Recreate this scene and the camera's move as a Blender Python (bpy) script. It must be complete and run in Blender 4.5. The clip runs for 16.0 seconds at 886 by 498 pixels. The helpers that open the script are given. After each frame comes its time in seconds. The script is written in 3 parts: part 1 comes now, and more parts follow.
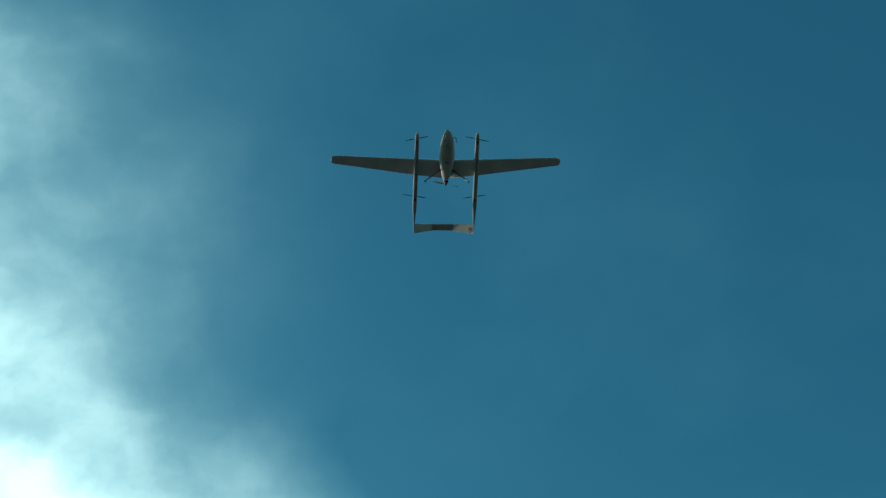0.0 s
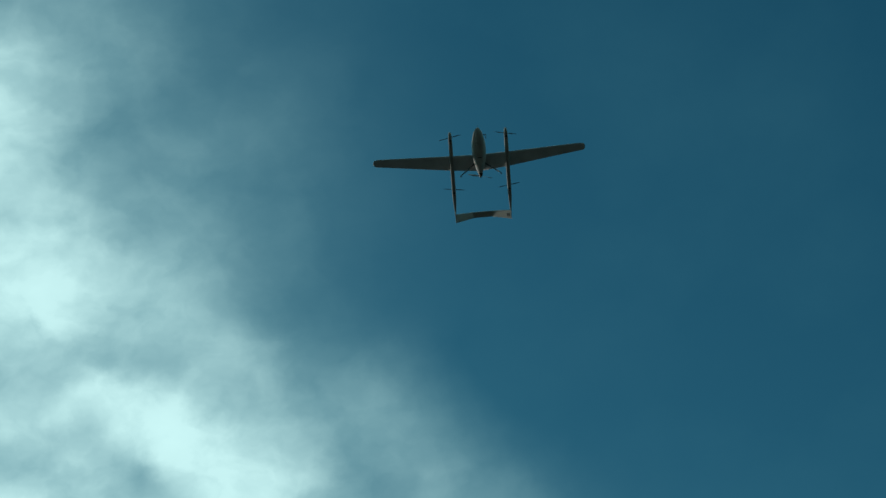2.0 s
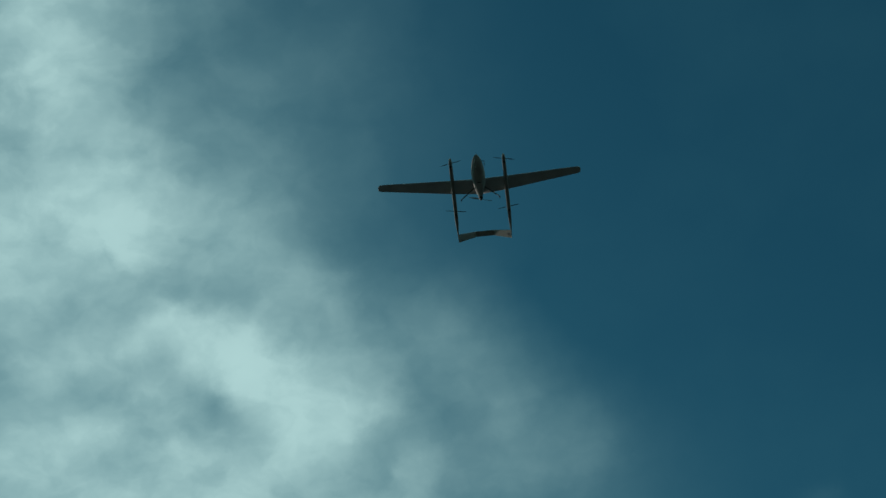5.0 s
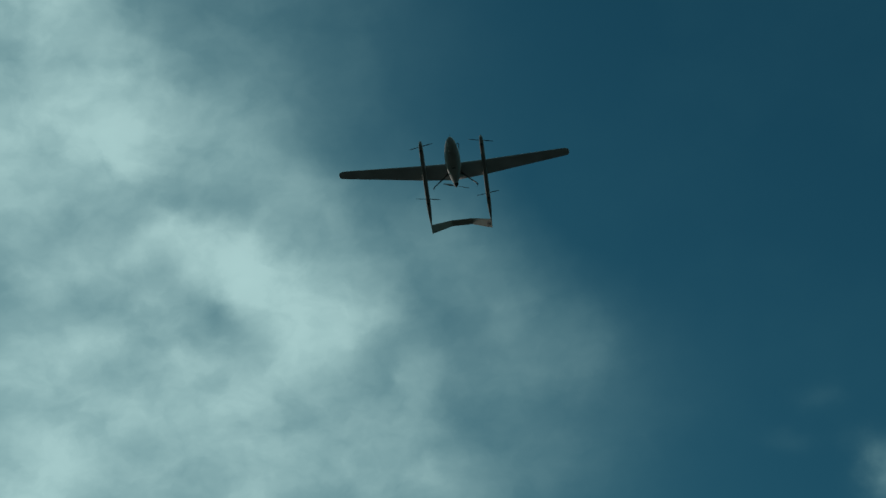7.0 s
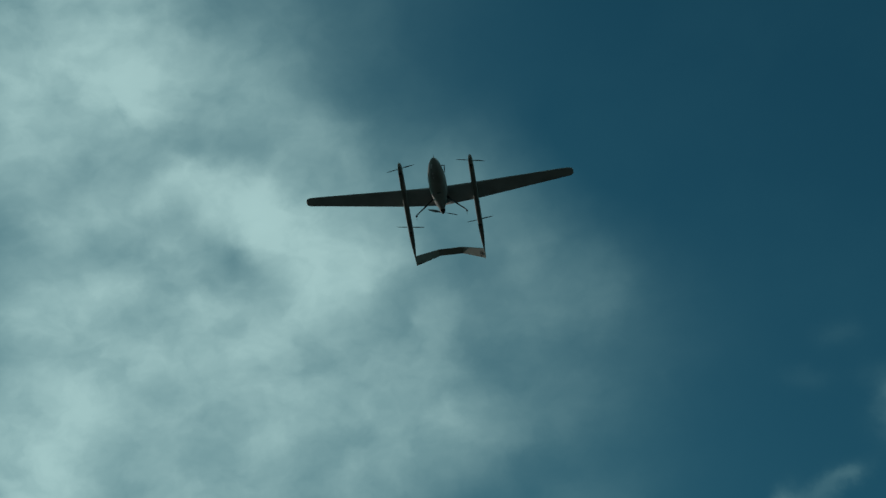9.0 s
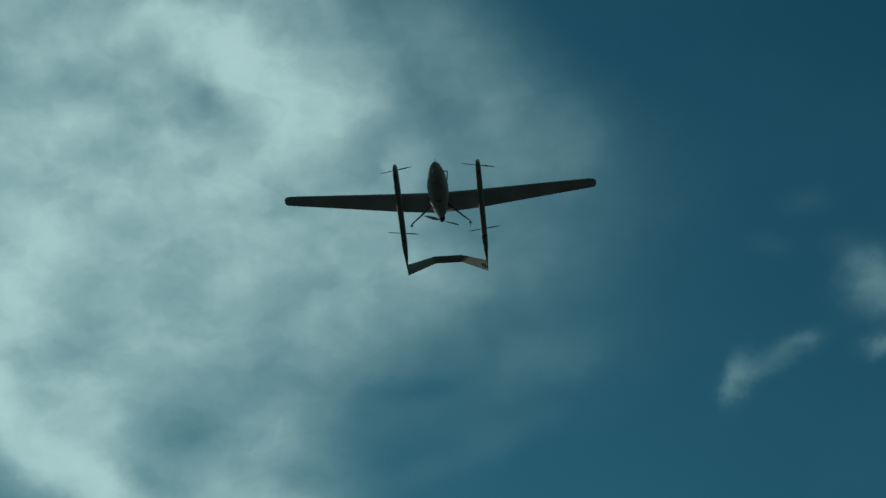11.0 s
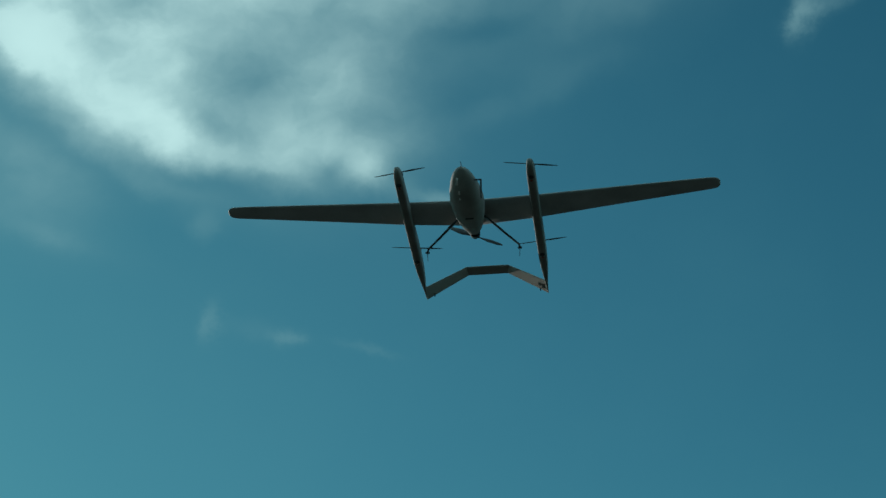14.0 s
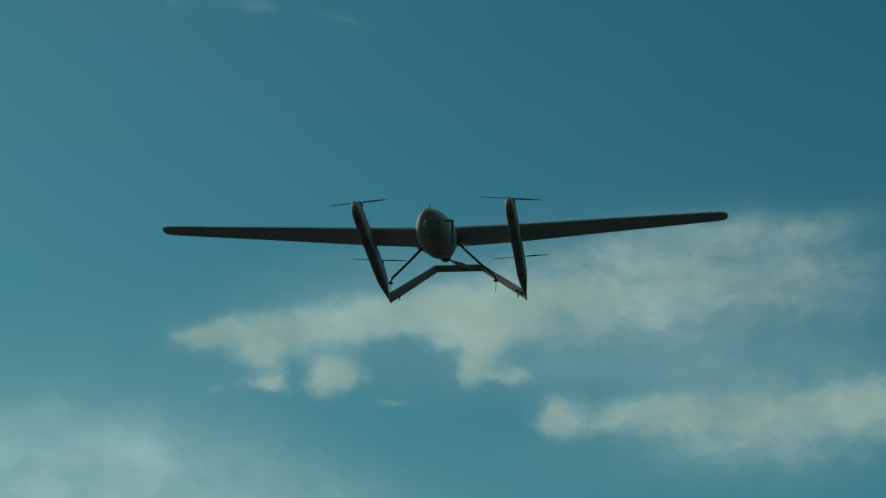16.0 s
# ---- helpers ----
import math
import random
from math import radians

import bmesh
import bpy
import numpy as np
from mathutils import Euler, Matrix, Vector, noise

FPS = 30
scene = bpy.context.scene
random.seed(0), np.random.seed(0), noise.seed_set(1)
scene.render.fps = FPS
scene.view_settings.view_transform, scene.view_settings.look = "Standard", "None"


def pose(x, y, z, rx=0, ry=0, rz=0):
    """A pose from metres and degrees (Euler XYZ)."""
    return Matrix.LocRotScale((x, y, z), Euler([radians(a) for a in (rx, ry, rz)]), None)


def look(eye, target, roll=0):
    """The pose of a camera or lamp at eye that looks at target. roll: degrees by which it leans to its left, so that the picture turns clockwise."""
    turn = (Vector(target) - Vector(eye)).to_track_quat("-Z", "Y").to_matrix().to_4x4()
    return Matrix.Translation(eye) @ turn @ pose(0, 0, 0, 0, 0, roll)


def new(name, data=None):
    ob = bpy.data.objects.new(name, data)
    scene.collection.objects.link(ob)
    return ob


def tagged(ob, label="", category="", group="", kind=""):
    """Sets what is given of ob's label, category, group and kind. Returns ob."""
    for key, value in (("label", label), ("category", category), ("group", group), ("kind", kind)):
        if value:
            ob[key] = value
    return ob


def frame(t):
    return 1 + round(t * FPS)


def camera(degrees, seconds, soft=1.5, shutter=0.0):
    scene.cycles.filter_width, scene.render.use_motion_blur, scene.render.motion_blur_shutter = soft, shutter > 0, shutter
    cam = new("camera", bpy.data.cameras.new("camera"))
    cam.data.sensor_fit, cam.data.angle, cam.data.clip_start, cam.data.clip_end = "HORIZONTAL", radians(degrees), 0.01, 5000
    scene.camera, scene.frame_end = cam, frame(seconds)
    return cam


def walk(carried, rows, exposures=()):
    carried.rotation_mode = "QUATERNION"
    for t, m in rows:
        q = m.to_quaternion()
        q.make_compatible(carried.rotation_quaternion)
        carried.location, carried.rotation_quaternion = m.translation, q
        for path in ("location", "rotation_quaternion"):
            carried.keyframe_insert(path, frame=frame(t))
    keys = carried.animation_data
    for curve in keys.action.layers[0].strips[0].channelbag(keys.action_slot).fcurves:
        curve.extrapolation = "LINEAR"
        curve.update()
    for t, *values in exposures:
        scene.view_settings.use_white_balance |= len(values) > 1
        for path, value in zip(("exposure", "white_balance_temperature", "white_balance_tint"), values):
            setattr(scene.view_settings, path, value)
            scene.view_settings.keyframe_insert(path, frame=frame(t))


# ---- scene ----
cam = camera(30.5, 16.0, soft=1.5)
walk(cam, [
    (0, pose(-1.968, -12.586, 10.541, 151.062, 3.245, -2.165)),
    (0.5, pose(-1.624, -12.780, 10.614, 150.390, 2.772, -1.703)),
    (1, pose(-1.272, -12.965, 10.723, 150.067, 2.334, 0.144)),
    (1.5, pose(-1.127, -13.644, 10.674, 149.272, 2.597, 2.657)),
    (2, pose(-0.754, -15.026, 9.141, 148.181, 2.478, 4.254)),
    (2.5, pose(-0.416, -16.176, 7.836, 146.966, 2.278, 5.976)),
    (3, pose(0.115, -17.799, 6.323, 146.283, 2.240, 7.230)),
    (3.5, pose(0.251, -17.929, 6.753, 146.058, 2.175, 8.015)),
    (4, pose(0.508, -17.725, 7.543, 146.094, 1.593, 7.943)),
    (4.2, pose(0.548, -17.603, 7.710, 146.277, 1.330, 7.182)),
    (6.3, pose(1.060, -16.689, 11.398, 144.033, 0.218, 5.706)),
    (6.5, pose(1.098, -16.628, 11.733, 143.738, 0.396, 5.590)),
    (7, pose(1.170, -16.233, 12.861, 142.435, 1.214, 6.622)),
    (7.5, pose(1.300, -15.871, 13.910, 142.253, 0.596, 6.440)),
    (8, pose(1.359, -15.621, 14.822, 141.715, 0.803, 6.737)),
    (8.5, pose(1.352, -15.414, 15.720, 140.708, 1.705, 7.330)),
    (8.7, pose(1.614, -15.159, 16.157, 140.670, 1.280, 7.793)),
    (10.8, pose(1.060, -14.442, 20.482, 135.417, 0.717, 4.451)),
    (11, pose(1.194, -14.413, 20.810, 135.063, 0.101, 4.761)),
    (11.5, pose(1.270, -13.581, 22.355, 133.636, -0.016, 4.732)),
    (12, pose(1.365, -12.698, 23.973, 131.758, -0.925, 4.681)),
    (12.5, pose(1.287, -11.913, 25.432, 129.952, -0.926, 5.450)),
    (13, pose(1.233, -11.188, 26.907, 127.932, -0.377, 6.570)),
    (13.5, pose(1.267, -11.108, 27.827, 125.281, -0.677, 7.146)),
    (14, pose(1.184, -11.105, 28.638, 122.474, -0.472, 7.092)),
    (14.5, pose(1.115, -11.079, 29.486, 119.243, 0.204, 6.769)),
    (15, pose(1.146, -10.989, 30.230, 117.114, 0.128, 6.877)),
    (15.5, pose(1.185, -10.948, 30.986, 114.358, -0.213, 6.345)),
    (16, pose(1.155, -10.854, 31.801, 110.919, -0.723, 5.847)),
], exposures=[
    (0.0, 0.52), (0.5, 0.40), (1.0, 0.22), (1.5, 0.08), (2.0, -0.15), (2.5, -0.38), (3.5, -0.58), (7.0, -0.79), (8.5, -0.87),
    (11.0, -0.82), (12.0, -0.68), (13.0, -0.62), (14.0, -0.42), (15.0, -0.42), (16.0, -0.72),
])

# ---- sky, clouds and sun ----
SUN_AZ, SUN_EL = -46.0, 18.6      # azimuth from +y towards +x, elevation
SKY_STRENGTH = 0.067
SKY_TINT = (0.25, 1.06, 1.06)
CLOUD_DIM, CLOUD_BRIGHT = (0.185, 0.45, 0.51), (0.72, 1.10, 1.09)
HAZE = (0.12, 0.385, 0.44)
LOW_VEIL = (0.28, 0.50, 0.47)
LOW_CLOUD, LOW_SHADE = (0.59, 0.78, 0.65), (0.44, 0.61, 0.53)

sun_way = Vector((math.sin(radians(SUN_AZ)) * math.cos(radians(SUN_EL)),
                  math.cos(radians(SUN_AZ)) * math.cos(radians(SUN_EL)), math.sin(radians(SUN_EL))))

world = bpy.data.worlds.new("sky")
scene.world = world
world.use_nodes = True
wt = world.node_tree
wt.nodes.clear()


def wn(kind, **props):
    n = wt.nodes.new(kind)
    for key, value in props.items():
        if key == "operation":
            n.operation = value
        elif key == "vector_type":
            n.vector_type = value
    return n


def plug(source, node, socket):
    if isinstance(source, (int, float)):
        socket = node.inputs[socket]
        socket.default_value = (source,) * 3 if socket.type == "VECTOR" else source
    elif isinstance(source, tuple):
        node.inputs[socket].default_value = source
    else:
        wt.links.new(source, node.inputs[socket])


def wmath(operation, a, b=0.0, c=0.0, clamp=False):
    n = wn("ShaderNodeMath", operation=operation)
    n.use_clamp = clamp
    for i, v in enumerate((a, b, c)):
        plug(v, n, i)
    return n.outputs[0]


def wvec(operation, a, b=(0.0, 0.0, 0.0)):
    n = wn("ShaderNodeVectorMath", operation=operation)
    plug(a, n, 0)
    plug(b, n, 1)
    return n


def wnoise(vector, scale, detail, rough=0.55, swirl=0.0):
    n = wn("ShaderNodeTexNoise")
    plug(vector, n, "Vector")
    n.inputs["Scale"].default_value = scale
    n.inputs["Detail"].default_value = detail
    n.inputs["Roughness"].default_value = rough
    n.inputs["Distortion"].default_value = swirl
    return n


def wmix(factor, a, b):
    n = wt.nodes.new("ShaderNodeMix")
    n.data_type = "RGBA"
    plug(factor, n, 0)
    plug(a, n, 6)
    plug(b, n, 7)
    return n.outputs[2]


# angles over the sky, in degrees: lat to the side, lon up from the horizon ahead
coord = wn("ShaderNodeTexCoord").outputs["Generated"]
sep = wn("ShaderNodeSeparateXYZ")
plug(coord, sep, 0)
lat = wmath("MULTIPLY", wmath("ARCSINE", sep.outputs[0]), 57.2958)
lon = wmath("MULTIPLY", wmath("ARCTAN2", sep.outputs[2], sep.outputs[1]), 57.2958)
comb = wn("ShaderNodeCombineXYZ")
plug(lat, comb, 0)
plug(lon, comb, 1)
chart = comb.outputs[0]

# wind-torn edges: the chart is warped by coarse and fine noise
coarse = wvec("SUBTRACT", wnoise(chart, 0.16, 4.0).outputs["Color"], (0.5, 0.5, 0.5)).outputs[0]
fine = wvec("SUBTRACT", wnoise(chart, 0.7, 5.0, 0.6).outputs["Color"], (0.5, 0.5, 0.5)).outputs[0]
warped = wvec("ADD", chart, wvec("MULTIPLY", coarse, (1.7, 1.4, 0.0)).outputs[0]).outputs[0]
warped = wvec("ADD", warped, wvec("MULTIPLY", fine, (0.8, 0.7, 0.0)).outputs[0]).outputs[0]
sharp = wvec("ADD", chart, wvec("MULTIPLY", fine, (1.6, 1.0, 0.0)).outputs[0]).outputs[0]

cover = [0.0, 0.0]


def puff(la, lo, rx, ry, turn, amount, on=None, bank=0):
    """Adds a soft patch of cloud at an angle in the sky, with radii in degrees, a little pushed by those before it."""
    m = wn("ShaderNodeMapping")
    m.vector_type = "TEXTURE"
    nudge = wn("ShaderNodeVectorMath", operation="MULTIPLY_ADD")
    plug(cover[bank], nudge, 0)
    plug((0.02, 0.02, 0.0), nudge, 1)
    plug(on or warped, nudge, 2)
    plug(nudge.outputs[0], m, 0)
    m.inputs["Location"].default_value = (la, lo, 0)
    m.inputs["Rotation"].default_value = (0, 0, radians(turn))
    m.inputs["Scale"].default_value = (rx, ry, 1)
    r2 = wvec("DOT_PRODUCT", m.outputs[0], m.outputs[0])
    bell = wmath("EXPONENT", wmath("MULTIPLY", r2.outputs["Value"], -1.0))
    cover[bank] = wmath("MULTIPLY_ADD", bell, amount, cover[bank])


# bright bank beside the sun
puff(-11.7, 54, 3.19, 3.39, -0, 0.2)
puff(-4.8, 60.1, 3.79, 7.57, 0, 0.09)
puff(-9.2, 59.3, 3.59, 3.59, 0, 0.25)
puff(-10.5, 67, 3.59, 3.39, 1, 0.24)
puff(-12.4, 62.6, 2.99, 3.98, 1, 0.1)
puff(-7.2, 53.8, 2.99, 2.59, -0, 0.14)
puff(-14.1, 58.3, 3.79, 2.99, -24, 0.35)
puff(-10.4, 51.9, 4.58, 1.79, -24, 0.28)
puff(-7.3, 62, 3.19, 3.59, -4, 0.18)
puff(-12.4, 68, 2.39, 2.59, -4, 0.18)
puff(-3.4, 53.6, 2.99, 2.19, -34, 0.12)
puff(-3.7, 51.6, 3.98, 2.39, -35, 0.15)
puff(-6.9, 58.9, 2.39, 3.19, -35, 0.12)
# broad sheet
puff(-1.8, 51.7, 2.59, 2.19, -40, 0.2)
puff(-7.5, 50.5, 3.39, 1.79, -25, 0.15)
puff(-15.9, 52, 2.99, 2.19, -5, 0.12)
puff(-10.9, 52.5, 2.19, 1.59, -0, -0.2)
puff(-11.3, 57.3, 1.39, 1.39, 0, -0.2)
puff(-15, 52.7, 2.39, 1.2, -8, 0.35)
puff(-16.8, 55.6, 2.39, 1.2, -8, 0.15)
puff(1.8, 46.5, 3.39, 3.59, -26, 0.12)
puff(-18.1, 55.7, 2.79, 3.98, -7, 0.3)
puff(-18.1, 48.1, 3.59, 2.99, -6, 0.25)
puff(-16, 52.2, 2.99, 2.39, -8, 0.2)
puff(-7.2, 62.7, 2.59, 2.99, -43, -0.08)
puff(-16, 64.4, 2.79, 3.19, -9, 0.35)
puff(-10.8, 56.5, 3.39, 1.39, -46, 0.4)
puff(0.1, 48.6, 3.39, 1.79, -43, -0.1)
puff(0.4, 52.3, 3.79, 2.19, -31, -0.12)
puff(-6.8, 59.8, 2.99, 2.19, -6, -0.12)
puff(-15, 58.6, 4.58, 2.99, -43, 0.55)
puff(-16.1, 65.2, 2.59, 3.39, -9, 0.45)
puff(-9.1, 52, 2.99, 1.79, -28, 0.65)
puff(-13, 55, 3.59, 1.79, -43, 0.3)
puff(-17.4, 50.2, 3.98, 2.19, -8, 0.4)
puff(-2.9, 50.2, 3.59, 2.59, -43, 0.25)
puff(-11, 59.4, 2.39, 2.99, -43, 0.12)
puff(-18, 54.7, 2.59, 1.59, -9, 0.2)
puff(-15.7, 65.9, 1.79, 2.19, -9, 0.25)
puff(-17.8, 54.8, 2.39, 1.79, -8, 0.3)
puff(-13.2, 44.7, 5.18, 1.99, -7, 0.2)
puff(-14.2, 59.4, 3.59, 2.59, -42, 0.35)
puff(-6, 49.8, 3.98, 2.79, -26, 0.25)
puff(-13.9, 47.4, 5.18, 2.59, -6, 0.45)
puff(-10.1, 52.8, 2.39, 1.79, -6, 0.2)
puff(-8.7, 46.9, 3.19, 1.79, -6, 0.15)
puff(-1.8, 47.8, 2.99, 3.19, -26, 0.2)
puff(0.7, 49.1, 2.59, 3.98, -26, 0.1)
puff(-18.2, 51.8, 2.19, 2.39, -8, 0.35)
puff(-18.9, 45, 2.59, 1.79, -7, 0.4)
puff(-9.2, 52.2, 2.39, 1.2, -4, 0.4)
puff(-11.6, 47.4, 5.18, 2.99, -4, 0.35)
puff(-5.8, 47.6, 3.98, 3.79, -4, 0.25)
puff(-6.1, 43, 3.59, 1.99, 7, 0.3)
puff(-17.5, 46.4, 2.59, 3.39, -4, 0.45)
puff(-1.2, 44.3, 2.99, 2.79, -4, 0.12)
puff(-0.7, 40.9, 3.79, 1.2, 7, 0.16)
puff(-11.8, 42.6, 3.98, 2.39, -4, 0.35)
puff(-8, 44.7, 3.98, 2.39, -4, 0.2)
puff(-9, 40.6, 3.39, 1.79, -3, 0.2)
# lower rim of the sheet
puff(-19.6, 40.8, 2.19, 1.39, -41, 0.6)
puff(-20.5, 36.8, 2.99, 2.19, -24, 0.3)
puff(-19.7, 41.3, 2.39, 1.59, -25, 0.4)
puff(-11, 39.2, 2.99, 1.39, -24, 0.25)
puff(-17.7, 43.7, 2.19, 1.59, -39, 0.35)
puff(-18.8, 44.4, 2.79, 3.98, -3, 0.5)
puff(-15.1, 40.8, 3.19, 2.19, -23, 0.25)
puff(-12.4, 43, 5.98, 4.18, -3, 0.3)
puff(-3.5, 46.1, 4.38, 2.19, 7, 0.04)
puff(-2.1, 43.5, 3.79, 1.39, 17, 0.07)
puff(-14.2, 37.9, 4.38, 2.19, -28, 0.2)
puff(-19.46, 40.58, 1.85, 0.98, -45, 0.8)
puff(-18.02, 39.17, 1.86, 0.83, -43, 0.8)
puff(-16.54, 37.88, 1.57, 0.79, -36, 0.9)
puff(-15.51, 37.26, 0.88, 0.68, -24, 0.8)
puff(-13.89, 36.54, 1.37, 0.68, -15, 0.3)
puff(-11.14, 37.12, 1.48, 1.71, 18, 0.65)
puff(-10.08, 38.78, 1.19, 1.41, 28, 0.35)
puff(-9.39, 36.34, 1.19, 0.9, -23, 0.3)
puff(-8.62, 35.66, 0.68, 0.64, -33, 0.6)
puff(-7.66, 35.06, 1.19, 0.48, -30, 0.22)
puff(-6, 34.3, 1.19, 0.28, -20, 0.15)
puff(-12.54, 36.18, 2.15, 0.64, -11, 0.35)
puff(-15.66, 35.61, 3.31, 0.52, -25, 0.1)
puff(-14.63, 34.15, 0.46, 0.44, -2, 0.12)
puff(-19.65, 33.96, 1.71, 0.4, -24, 0.1)
puff(-18.64, 37.37, 2.91, 0.44, -37, 0.1)
puff(-12.61, 39.51, 1.86, 1.31, -13, -0.25)
puff(-13.89, 41.2, 1.17, 1.22, -3, -0.12)
puff(-10, 35.8, 0.95, 0.48, 13, -0.28)
puff(-6.05, 37.79, 1.69, 1.6, -3, -0.15)
puff(-19.39, 37.61, 3.12, 0.67, -43, -0.3)
puff(-15.84, 35.98, 2.32, 0.44, -18, -0.2)
puff(-13.86, 37.55, 0.58, 1.01, 18, -0.12)
puff(-1.32, 38.87, 2.38, 0.6, 5, 0.07)
puff(-3.57, 37.68, 2.59, 0.48, 17, 0.08)
# holes and folds
puff(-3, 47.5, 1.2, 1.79, -6, -0.15)
puff(-4.7, 40.3, 2.19, 0.6, 7, -0.15)
puff(-12.2, 39, 1.2, 0.8, -23, -0.15)
puff(-17.2, 34.4, 3.98, 0.8, -28, -0.05)
puff(-9.96, 57.93, 2.98, 1.19, -50, 0.22)
puff(-7.26, 54.13, 2.79, 1.19, -50, 0.2)
puff(-12.56, 52.52, 0.59, 1, 20, -0.26)
puff(-11.01, 50.81, 1.03, 0.48, -36, -0.26)
puff(-12.18, 51.43, 1.67, 1, -26, -0.16)
puff(-14.24, 52.24, 1.36, 0.48, 26, -0.12)
puff(-17.45, 54.61, 2.08, 1.21, 15, -0.22)
puff(-16.21, 51.63, 2.28, 0.81, 5, -0.22)
puff(-8.1, 47.23, 0.79, 0.59, -45, -0.1)
puff(-18.41, 48.81, 0.84, 0.61, -6, -0.1)
puff(-10.31, 52.46, 0.98, 0.72, 15, 0.3)
puff(-12.92, 53.94, 1.37, 0.32, 30, 0.22)
puff(-9.5, 50.57, 0.79, 1.2, 35, 0.1)
# small wisps
puff(8.1, 40.7, 1.39, 0.36, 27, 0.22, sharp)
puff(6.8, 40.3, 0.44, 0.6, -28, 0.3, sharp)
puff(6.5, 39.6, 0.28, 0.48, -18, 0.25, sharp)
puff(9, 41.2, 0.6, 0.24, 6, 0.15, sharp)
puff(11.8, 42.9, 1.1, 0.9, -4, 0.45, sharp)
puff(11.2, 43.7, 1, 0.6, -44, 0.2, sharp)
puff(11.9, 41, 0.8, 0.3, 11, 0.4, sharp)
puff(8.2, 44.7, 0.8, 0.4, -4, 0.05, sharp)
puff(9.3, 46.1, 0.8, 0.44, -3, 0.05, sharp)
puff(-14.5, 30.6, 0.28, 0.68, -9, 0.19, sharp)
puff(-11.8, 29.9, 0.52, 0.22, -14, 0.19, sharp)
puff(-13, 30.2, 1.2, 0.4, -12, 0.09, sharp)
puff(-9.1, 29.3, 1, 0.14, -16, 0.1, sharp)
puff(-5.5, 34.2, 1.1, 0.28, -20, 0.25, sharp)
puff(-4.5, 33.9, 0.5, 0.16, -2, 0.1, sharp)
puff(-14.6, 33.9, 0.6, 0.52, -2, 0.1, sharp)
puff(-2.5, 34.2, 0.8, 0.16, 8, 0.06, sharp)
# low cloud
puff(-14.26, 18.18, 1.07, 0.49, 7, 0.8, sharp, 1)
puff(-12.4, 18.18, 1.77, 0.73, 4, 0.8, sharp, 1)
puff(-10.23, 18.38, 2.18, 0.85, 7, 0.62, sharp, 1)
puff(-7.64, 18.56, 2.39, 1.04, 7, 0.6, sharp, 1)
puff(-5.05, 18.71, 2.59, 1.36, 4, 0.6, sharp, 1)
puff(-4.48, 17.52, 1.19, 0.95, -71, 0.5, sharp, 1)
puff(-4.79, 16.73, 0.52, 0.64, -1, 0.7, sharp, 1)
puff(-3.41, 16.57, 0.83, 0.26, -1, 0.55, sharp, 1)
puff(-2.26, 18.97, 3.17, 1.59, 4, 0.6, sharp, 1)
puff(0.91, 19.3, 3.34, 1.68, 4, 0.5, sharp, 1)
puff(4.42, 19.62, 3.47, 1.87, 2, 0.5, sharp, 1)
puff(7.86, 19.63, 3.01, 1.86, -7, 0.42, sharp, 1)
puff(1.54, 21.06, 3.92, 0.67, 7, 0.28, sharp, 1)
puff(6.2, 21.54, 2.86, 0.55, 2, 0.28, sharp, 1)
puff(-12.02, 17.16, 1.39, 0.68, -32, 0.55, sharp, 1)
puff(-11, 16.7, 0.32, 0.72, -1, -0.4, sharp, 1)
puff(-12.03, 16.32, 0.75, 0.32, 4, 0.9, sharp, 1)
puff(-9.76, 16.56, 0.95, 0.68, -1, 1, sharp, 1)
puff(-9.02, 17.11, 0.99, 0.76, -1, 0.4, sharp, 1)
puff(-7.49, 15.62, 0.67, 0.2, -6, 0.5, sharp, 1)
puff(-13.69, 16.22, 0.31, 0.26, -1, 0.35, sharp, 1)
puff(-11.97, 20.15, 1.18, 0.4, -1, 0.2, sharp, 1)
puff(-9.38, 20.9, 2.38, 0.36, 4, 0.25, sharp, 1)
puff(-15.6, 19.26, 0.77, 0.73, -1, 0.12, sharp, 1)
puff(-7.67, 17.32, 1.59, 0.56, -1, -0.6, sharp, 1)
puff(-5.9, 16.06, 1.19, 0.6, -1, -0.2, sharp, 1)
puff(-1.52, 16.97, 2.17, 0.51, -9, -0.35, sharp, 1)
puff(-1.86, 15.04, 0.91, 0.75, -1, 1.1, sharp, 1)
puff(-0.29, 14.9, 1.08, 0.63, -1, 0.55, sharp, 1)
puff(1.77, 15.09, 1.52, 0.74, -1, 0.9, sharp, 1)
puff(4.29, 15.01, 2.11, 0.94, -1, 0.7, sharp, 1)
puff(6.96, 15.23, 2.26, 1.01, -1, 0.7, sharp, 1)
puff(9.3, 15.27, 1.66, 1.16, -1, 0.8, sharp, 1)
puff(3.29, 13.96, 2.89, 0.74, -1, 0.3, sharp, 1)
puff(7.09, 13.72, 2.81, 0.81, -1, 0.3, sharp, 1)
# thin low veil
puff(4.1, 21.3, 5.18, 1, 3, 0.2)
puff(-5.8, 20.4, 4.98, 1, 3, 0.12)
puff(2.4, 16.6, 7.57, 1.39, -1, 0.2)
puff(3.3, 13.5, 5.98, 1.2, -1, 0.25)
puff(-16.3, 14.5, 4.98, 1.59, -11, 0.12)
puff(-19.8, 13.2, 10.36, 2.19, -13, 0.38)
puff(-1.5, 18.7, 9.96, 2.39, -1, 0.14)
puff(-9, 19.1, 4.58, 0.9, 4, 0.25)
puff(-18.37, 13.43, 10.63, 2.6, -11, 0.52)
puff(-14.75, 17.21, 5.06, 1.21, -7, 0.08)
